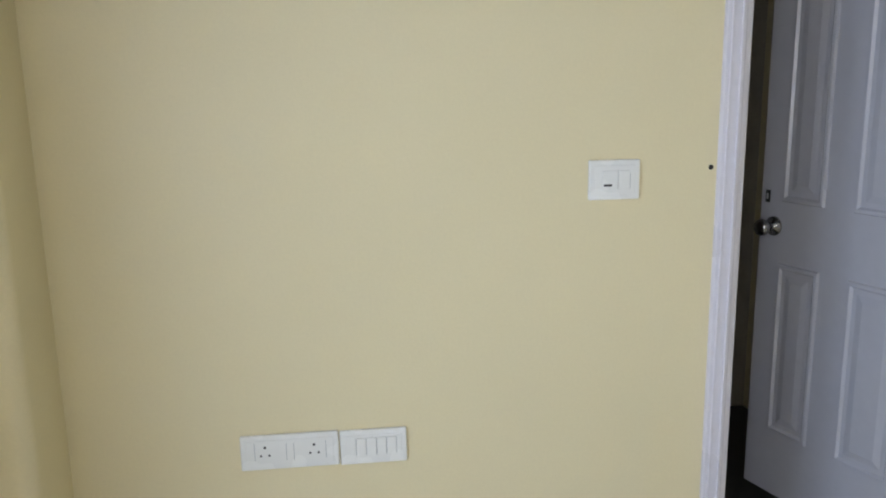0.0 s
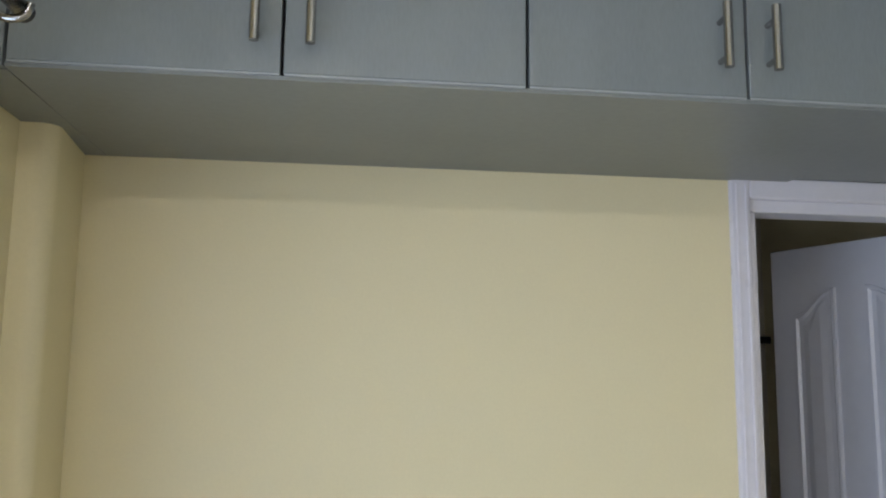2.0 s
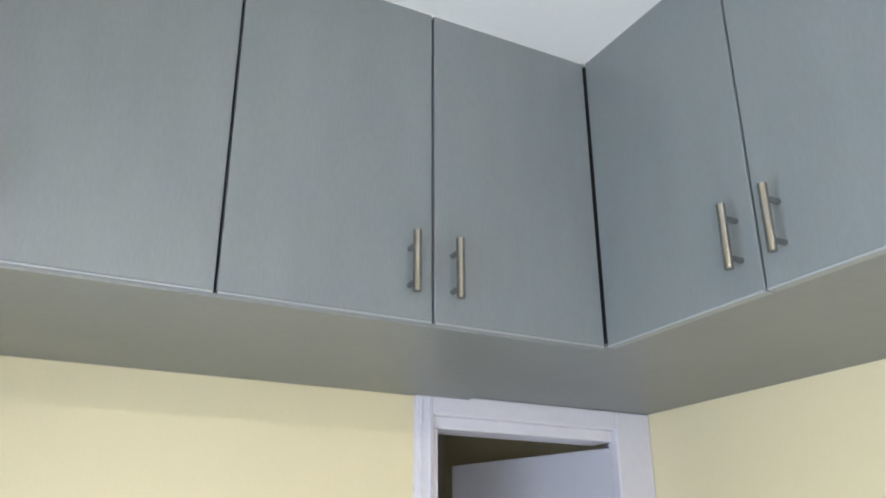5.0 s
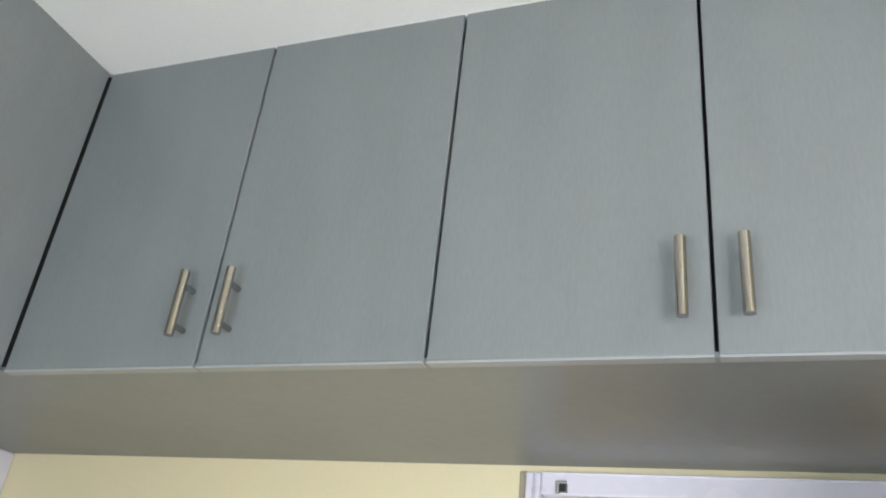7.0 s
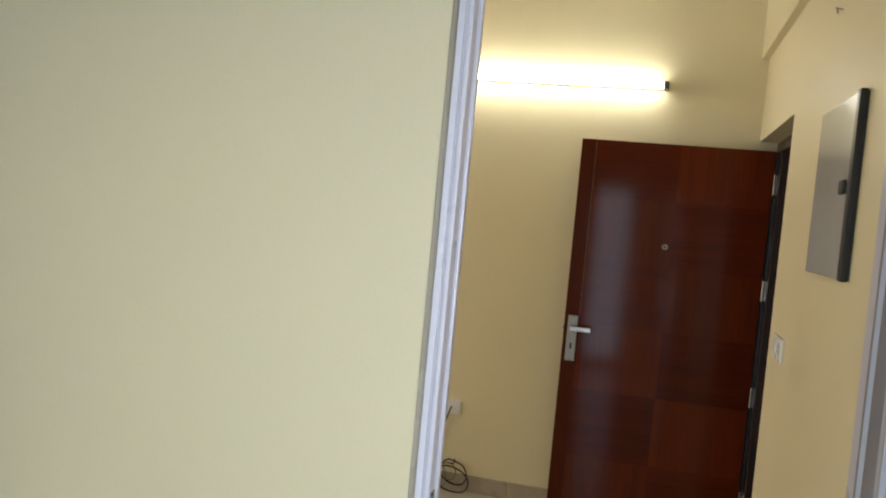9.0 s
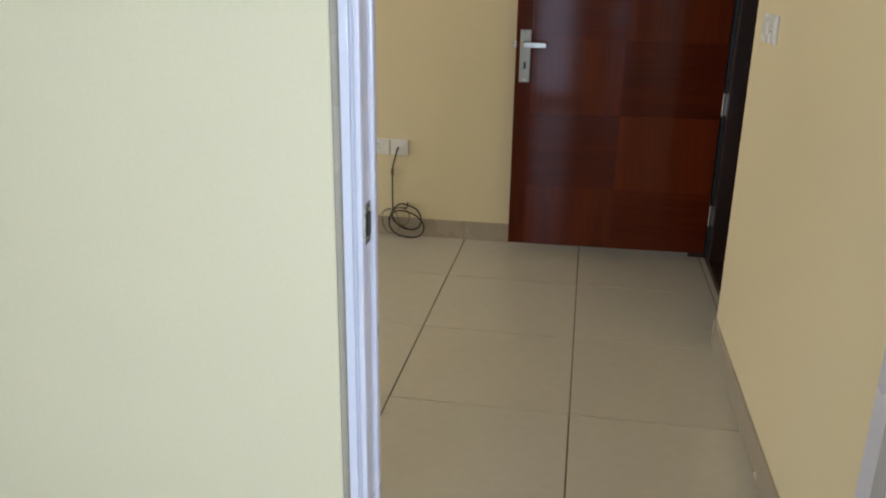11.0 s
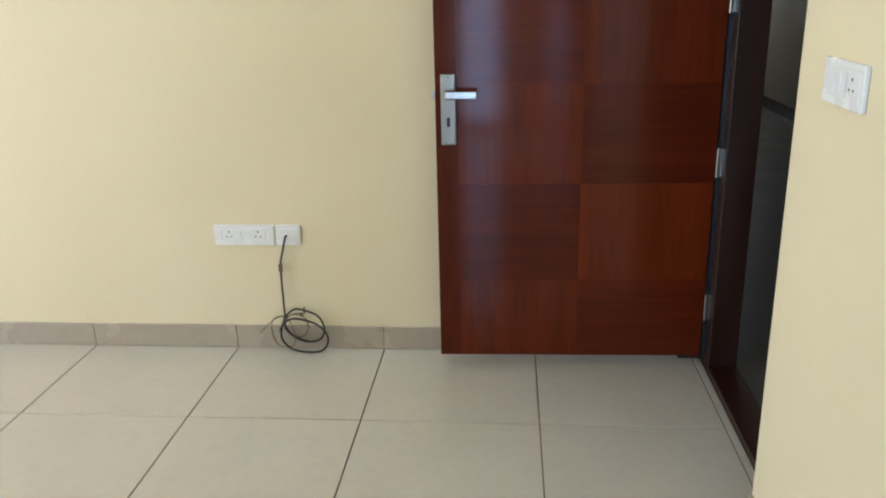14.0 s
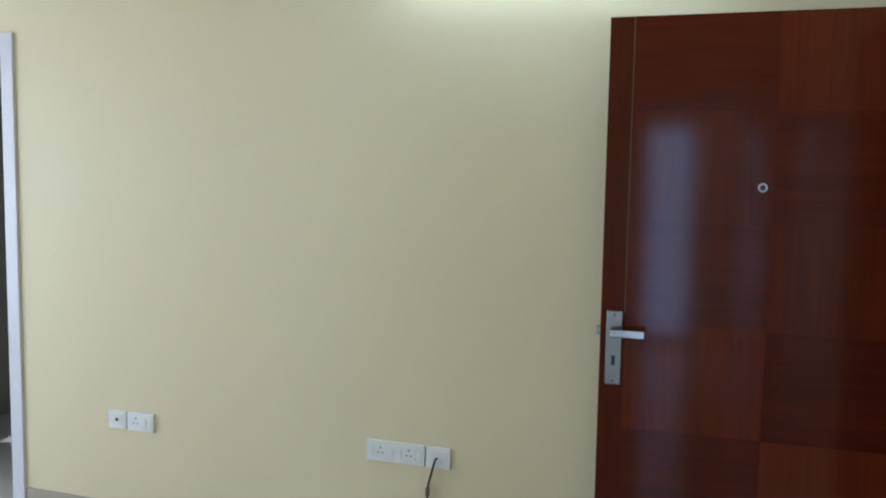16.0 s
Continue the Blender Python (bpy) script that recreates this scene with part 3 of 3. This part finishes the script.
plate("switch_plate", pose(1.815, YR + 0.002, 1.168, 0, 0, 180), 0.200, 0.088, "white switch and socket plate near the entry", "switch",
      [("socket", 0.150, 0.046), ("rocker", 0.045, 0.070, 0.022, 0.066), ("rocker", 0.072, 0.097, 0.022, 0.066), ("line", 0.124, 0.1252, 0.020, 0.068)])
bm = B()
rod(bm, (-0.752, 0.004, 1.272), (-0.752, -0.0015, 1.272), 0.006, 12)
tagged(part("wall_plug", bm, BLACK), "small dark drilled hole plug in the cream wall", "wall plug")

# distribution box
db = empty("distribution_box", pose(0, 0, 0), "grey metal distribution box with a dark edge on the wall", "fuse box")
bm = B()
box(bm, 0.768, 1.265, YR - 0.01, YR + 0.012, 1.520, 2.013, bev=0.003)
part("box_body", bm, DBSIDE, db)
bm = B()
box(bm, 0.795, 1.265, YR + 0.012, YR + 0.020, 1.520, 2.013, bev=0.004)
cover = part("cover", bm, DB, db, "pale grey metal cover")
bm = B()
box(bm, 0.760, 0.797, YR + 0.004, YR + 0.024, 1.517, 2.016, bev=0.004)
part("edge_strip", bm, BLACK, db, "black edge strip")
boxes("hinge_line", [(1.2655, 1.270, YR - 0.001, YR + 0.019, 1.522, 2.011)], BLACK, db)
bm = B()
box(bm, 0.815, 0.865, YR + 0.019, YR + 0.032, 1.745, 1.785, bev=0.006)
part("latch", bm, BLACK, cover, "black latch")

# small nail with a scrap of wire high on the entry wall
nl = empty("wall_nail", pose(0, 0, 0), "small steel nail with a scrap of wire in the wall", "nail")
bm = B()
rod(bm, (1.240, YR - 0.004, 2.337), (1.240, YR + 0.022, 2.341), 0.0025, 8)
part("nail", bm, NICKEL, nl)
tube_curve("wire", [(1.240, YR + 0.016, 2.341), (1.262, YR + 0.012, 2.334), (1.290, YR + 0.006, 2.338)], 0.0018, CABLE, nl)

# tube lamp
tl = empty("tube_lamp", pose(0, 0, 0), "lit white tube lamp on a batten on the wall", "lamp")
bm = B()
box(bm, XF - 0.032, XF + 0.001, -1.750, -0.545, 2.362, 2.398, bev=0.004)
part("batten", bm, PLATE, tl)
bm = B()
rod(bm, (XF - 0.052, -1.735, 2.380), (XF - 0.052, -0.560, 2.380), 0.019, 16)
part("tube", bm, TUBEM, tl, "lit fluorescent tube", smooth=True)
for y in (-1.752, -0.543):
    bm = B()
    box(bm, XF - 0.068, XF - 0.001, y - 0.014, y + 0.014, 2.360, 2.400, bev=0.004)
    part("end_cap", bm, DBSIDE, tl, "dark lamp holder")
boxes("marking", [(XF - 0.0725, XF - 0.071, -1.300, -1.200, 2.369, 2.375)], BLACK, tl, label="printed marking on the tube")

# the room's own tube lamp, high on the end wall
rl = empty("tube_lamp", pose(0, 0, 0), "lit white tube lamp high on the room's end wall", "lamp")
bm = B()
box(bm, -2.05, -0.83, -4.001, -3.968, 2.634, 2.670, bev=0.004)
part("batten", bm, PLATE, rl)
bm = B()
rod(bm, (-2.03, -3.948, 2.652), (-0.85, -3.948, 2.652), 0.016, 16)
part("tube", bm, ROOMTUBEM, rl, "lit fluorescent tube", smooth=True)
for x in (-2.045, -0.835):
    bm = B()
    box(bm, x - 0.014, x + 0.014, -3.999, -3.930, 2.632, 2.672, bev=0.004)
    part("end_cap", bm, PLATE, rl)

# cable coil hanging from the outlet
cb = empty("cable_coil", pose(0, 0, 0), "coiled black cable hanging from the outlet to the floor", "cable")
X0 = XF - 0.020
tube_curve("cable", [(X0 + 0.012, -0.738, 0.481), (X0 - 0.012, -0.737, 0.476), (X0 - 0.004, -0.722, 0.425), (X0, -0.708, 0.370), (X0, -0.706, 0.30), (X0 - 0.004, -0.708, 0.20), (X0 - 0.006, -0.710, 0.13)], 0.0042, CABLE, cb)
boxes("tape", [(X0 - 0.006, X0 + 0.006, -0.714, -0.700, 0.335, 0.365)], CABLE2, cb)


def loops(name, cy, cz, ry, rz, turns, tilt, r, material, dx, seed):
    rnd = random.Random(seed)
    pts = []
    n = int(turns * 12)
    for i in range(n + 1):
        a = math.pi * 0.9 + 2 * math.pi * i / 12
        k = 1 + rnd.uniform(-0.05, 0.05)
        u, v = ry * k * math.cos(a), rz * k * math.sin(a)
        pts.append((X0 - 0.004 - dx - 0.006 * i / 12 + rnd.uniform(-0.003, 0.003), cy - (u * math.cos(tilt) - v * math.sin(tilt)), max(cz + u * math.sin(tilt) + v * math.cos(tilt), 0.006)))
    return tube_curve(name, pts, r, material, cb)


loops("loop", -0.786, 0.108, 0.084, 0.066, 1.6, -0.45, 0.0042, CABLE, 0.000, 1)
loops("loop", -0.788, 0.074, 0.098, 0.074, 1.1, -0.40, 0.0042, CABLE, 0.030, 2)
loops("loop", -0.700, 0.080, 0.045, 0.072, 1.2, 0.2, 0.0018, CABLE2, 0.010, 3)
loops("loop", -0.755, 0.110, 0.048, 0.050, 2.0, 0.5, 0.0018, CABLE2, 0.004, 4)
tube_curve("wire_end", [(X0 - 0.008, -0.712, 0.150), (X0 - 0.006, -0.66, 0.130), (X0 - 0.006, -0.600, 0.072)], 0.0018, CABLE2, cb)
tube_curve("wire_end", [(X0 - 0.006, -0.770, 0.160), (X0 - 0.008, -0.788, 0.160), (X0 - 0.008, -0.790, 0.188)], 0.003, CABLE, cb)

# curtain rod on its bracket over the balcony opening
cr = empty("curtain_rod", pose(0, 0, 0), "steel curtain rod on a curved wall bracket", "curtain rod")
RX, RZ = -2.098, 2.144
bm = B()
rod(bm, (RX, -0.715, RZ), (RX, -2.15, RZ), 0.0125, 20)
part("rod", bm, STEEL, cr, smooth=True)
bm = B()
lathe(bm, [(0.014, 0), (0.015, 0.010), (0.008, 0.016)], pose(RX, -0.716, RZ, -90))
part("finial", bm, BLACK, cr)
for y in (-0.735, -2.05):
    pts = [(XD + 0.004, y, RZ - 0.015), (XD + 0.035, y, RZ - 0.004), (XD + 0.065, y, RZ - 0.002), (RX - 0.035, y, RZ - 0.012), (RX - 0.010, y, RZ - 0.021), (RX + 0.012, y, RZ - 0.016), (RX + 0.019, y, RZ + 0.002)]
    br = tube_curve("bracket", pts, 0.006, CHROME, cr, "curved chrome bracket")
    boxes("wall_plate", [(XD - 0.001, XD + 0.005, y - 0.018, y + 0.018, RZ - 0.045, RZ + 0.030)], CHROME, cr, bev=0.002)

# ---------------------------------------------------------------- balcony opening and windows
def window_frame(name, axis, at, a0, a1, z0, z1, label):
    e = empty(name, pose(0, 0, 0), label, "window", kind="structure")
    t, d = 0.05, 0.06

    def R(p0, p1, q0, q1):
        return (at, at + d, p0, p1, q0, q1) if axis == "y" else (p0, p1, at, at + d, q0, q1)
    for r in (R(a0, a0 + t, z0, z1), R(a1 - t, a1, z0, z1), R(a0 + t, a1 - t, z1 - t, z1), R(a0 + t, a1 - t, z0, z0 + t), R((a0 + a1) / 2 - 0.03, (a0 + a1) / 2 + 0.03, z0 + t, z1 - t)):
        door_post(e, "window_frame", r, FRAME, 0.003)


window_frame("window_1", "y", XD - 0.065, -1.759, -0.851, 0.0, 2.079, "white framed balcony opening letting in daylight")
# window_5 is out of view, added as the opening for the side fill
window_frame("window_5", "y", XD - 0.065, -3.299, -2.301, 0.901, 2.149, "added unseen side window with a white frame")
# window_2 is unseen, added around the back fill
window_frame("window_2", "x", -4.07, -2.099, -0.901, 0.901, 2.499, "added unseen window at the end of the room")
# window_4 is unseen too, an opening added for the living fill
window_frame("window_4", "y", XB - 0.08, 1.901, 3.799, 0.301, 2.299, "added unseen window beside the living end")
# window_3 stands out of view, added to go with the hall light
window_frame("window_3", "x", YN + 0.03, 0.301, 2.699, 0.301, 2.299, "added wide unseen window of the hall")
struct(boxes("ground", [(-400, 400, -400, 400, -9.2, -9.0)], CORRF), "plain ground far below the balcony", "ground")

# ---------------------------------------------------------------- floors: tile by tile
bed = struct(boxes("floor", [(XD - 0.12, XF + 0.001, YR - 0.2, YN, -0.12, -0.0065), (XD - 0.12, 0.0, -4.0, YR - 0.2, -0.12, -0.0065)], GROUT), "ivory polished floor tiles with thin brown joints", "floor")
SX, SY, G = 0.594, 0.606, 0.0021
tile_mesh = {}


def tile(x0, x1, y0, y1):
    key = (round(x1 - x0, 3), round(y1 - y0, 3))
    if key not in tile_mesh:
        bm = B()
        a, b = key[0] / 2 - G, key[1] / 2 - G
        box(bm, -a, a, -b, b, -0.0055, 0.0, bev=0)
        top = [e for e in bm.edges if all(v.co.z > -0.001 for v in e.verts)]
        bmesh.ops.bevel(bm, geom=top, offset=0.0012, segments=1, affect="EDGES")
        bmesh.ops.recalc_face_normals(bm, faces=bm.faces)
        me = bpy.data.meshes.new("tile")
        bm.to_mesh(me)
        bm.free()
        me.materials.append(TILE)
        tile_mesh[key] = me
    ob = new("tile", tile_mesh[key])
    ob.location = ((x0 + x1) / 2, (y0 + y1) / 2, 0)
    ob.parent = bed


def grid(o, s, lo, hi):
    k = math.ceil((lo - o) / s + 1e-6)
    v = [lo]
    while o + k * s < hi - 1e-6:
        v.append(o + k * s)
        k += 1
    return v + [hi]


for (x0, x1, y0, y1) in ((0.0, XF, -2.345, YN), (XD, 0.0, -4.0, 0.0)):
    gx, gy = grid(2.494, SX, x0, x1), grid(-1.104, SY, y0, y1)
    for a, b in zip(gx, gx[1:]):
        for c, d in zip(gy, gy[1:]):
            if b - a > 0.01 and d - c > 0.01:
                tile(a, b, c, d)

# skirting tiles
sk = empty("baseboard", pose(0, 0, 0), "beige skirting tiles along the hall walls", "skirting", kind="structure")


def skirting(along, fixed, lo, hi, out, o, s):
    for a, b in zip(grid(o, s, lo, hi), grid(o, s, lo, hi)[1:]):
        if b - a < 0.01:
            continue
        bm = B()
        if along == "y":
            box(bm, fixed, fixed + out, a + 0.0012, b - 0.0012, 0.001, 0.097, bev=0.0015)
        else:
            box(bm, a + 0.0012, b - 0.0012, fixed, fixed + out, 0.001, 0.097, bev=0.0015)
        part("skirting_tile", bm, SKIRT, sk)


skirting("y", XF, YR + 0.001, 1.222, -0.011, -1.104, SY)
skirting("y", XF, 2.052, YN, -0.011, -1.104, SY)
skirting("x", YR, XB + 0.013, EX0 - 0.001, 0.011, 2.494, SX)
skirting("y", XB, -1.33, YN, 0.011, -1.104, SY)
skirting("x", 0.0, -2.2, DA0 - 0.001, -0.011, 2.494, SX)
skirting("y", 0.0, -1.34, -0.012, -0.011, -1.104, SY)
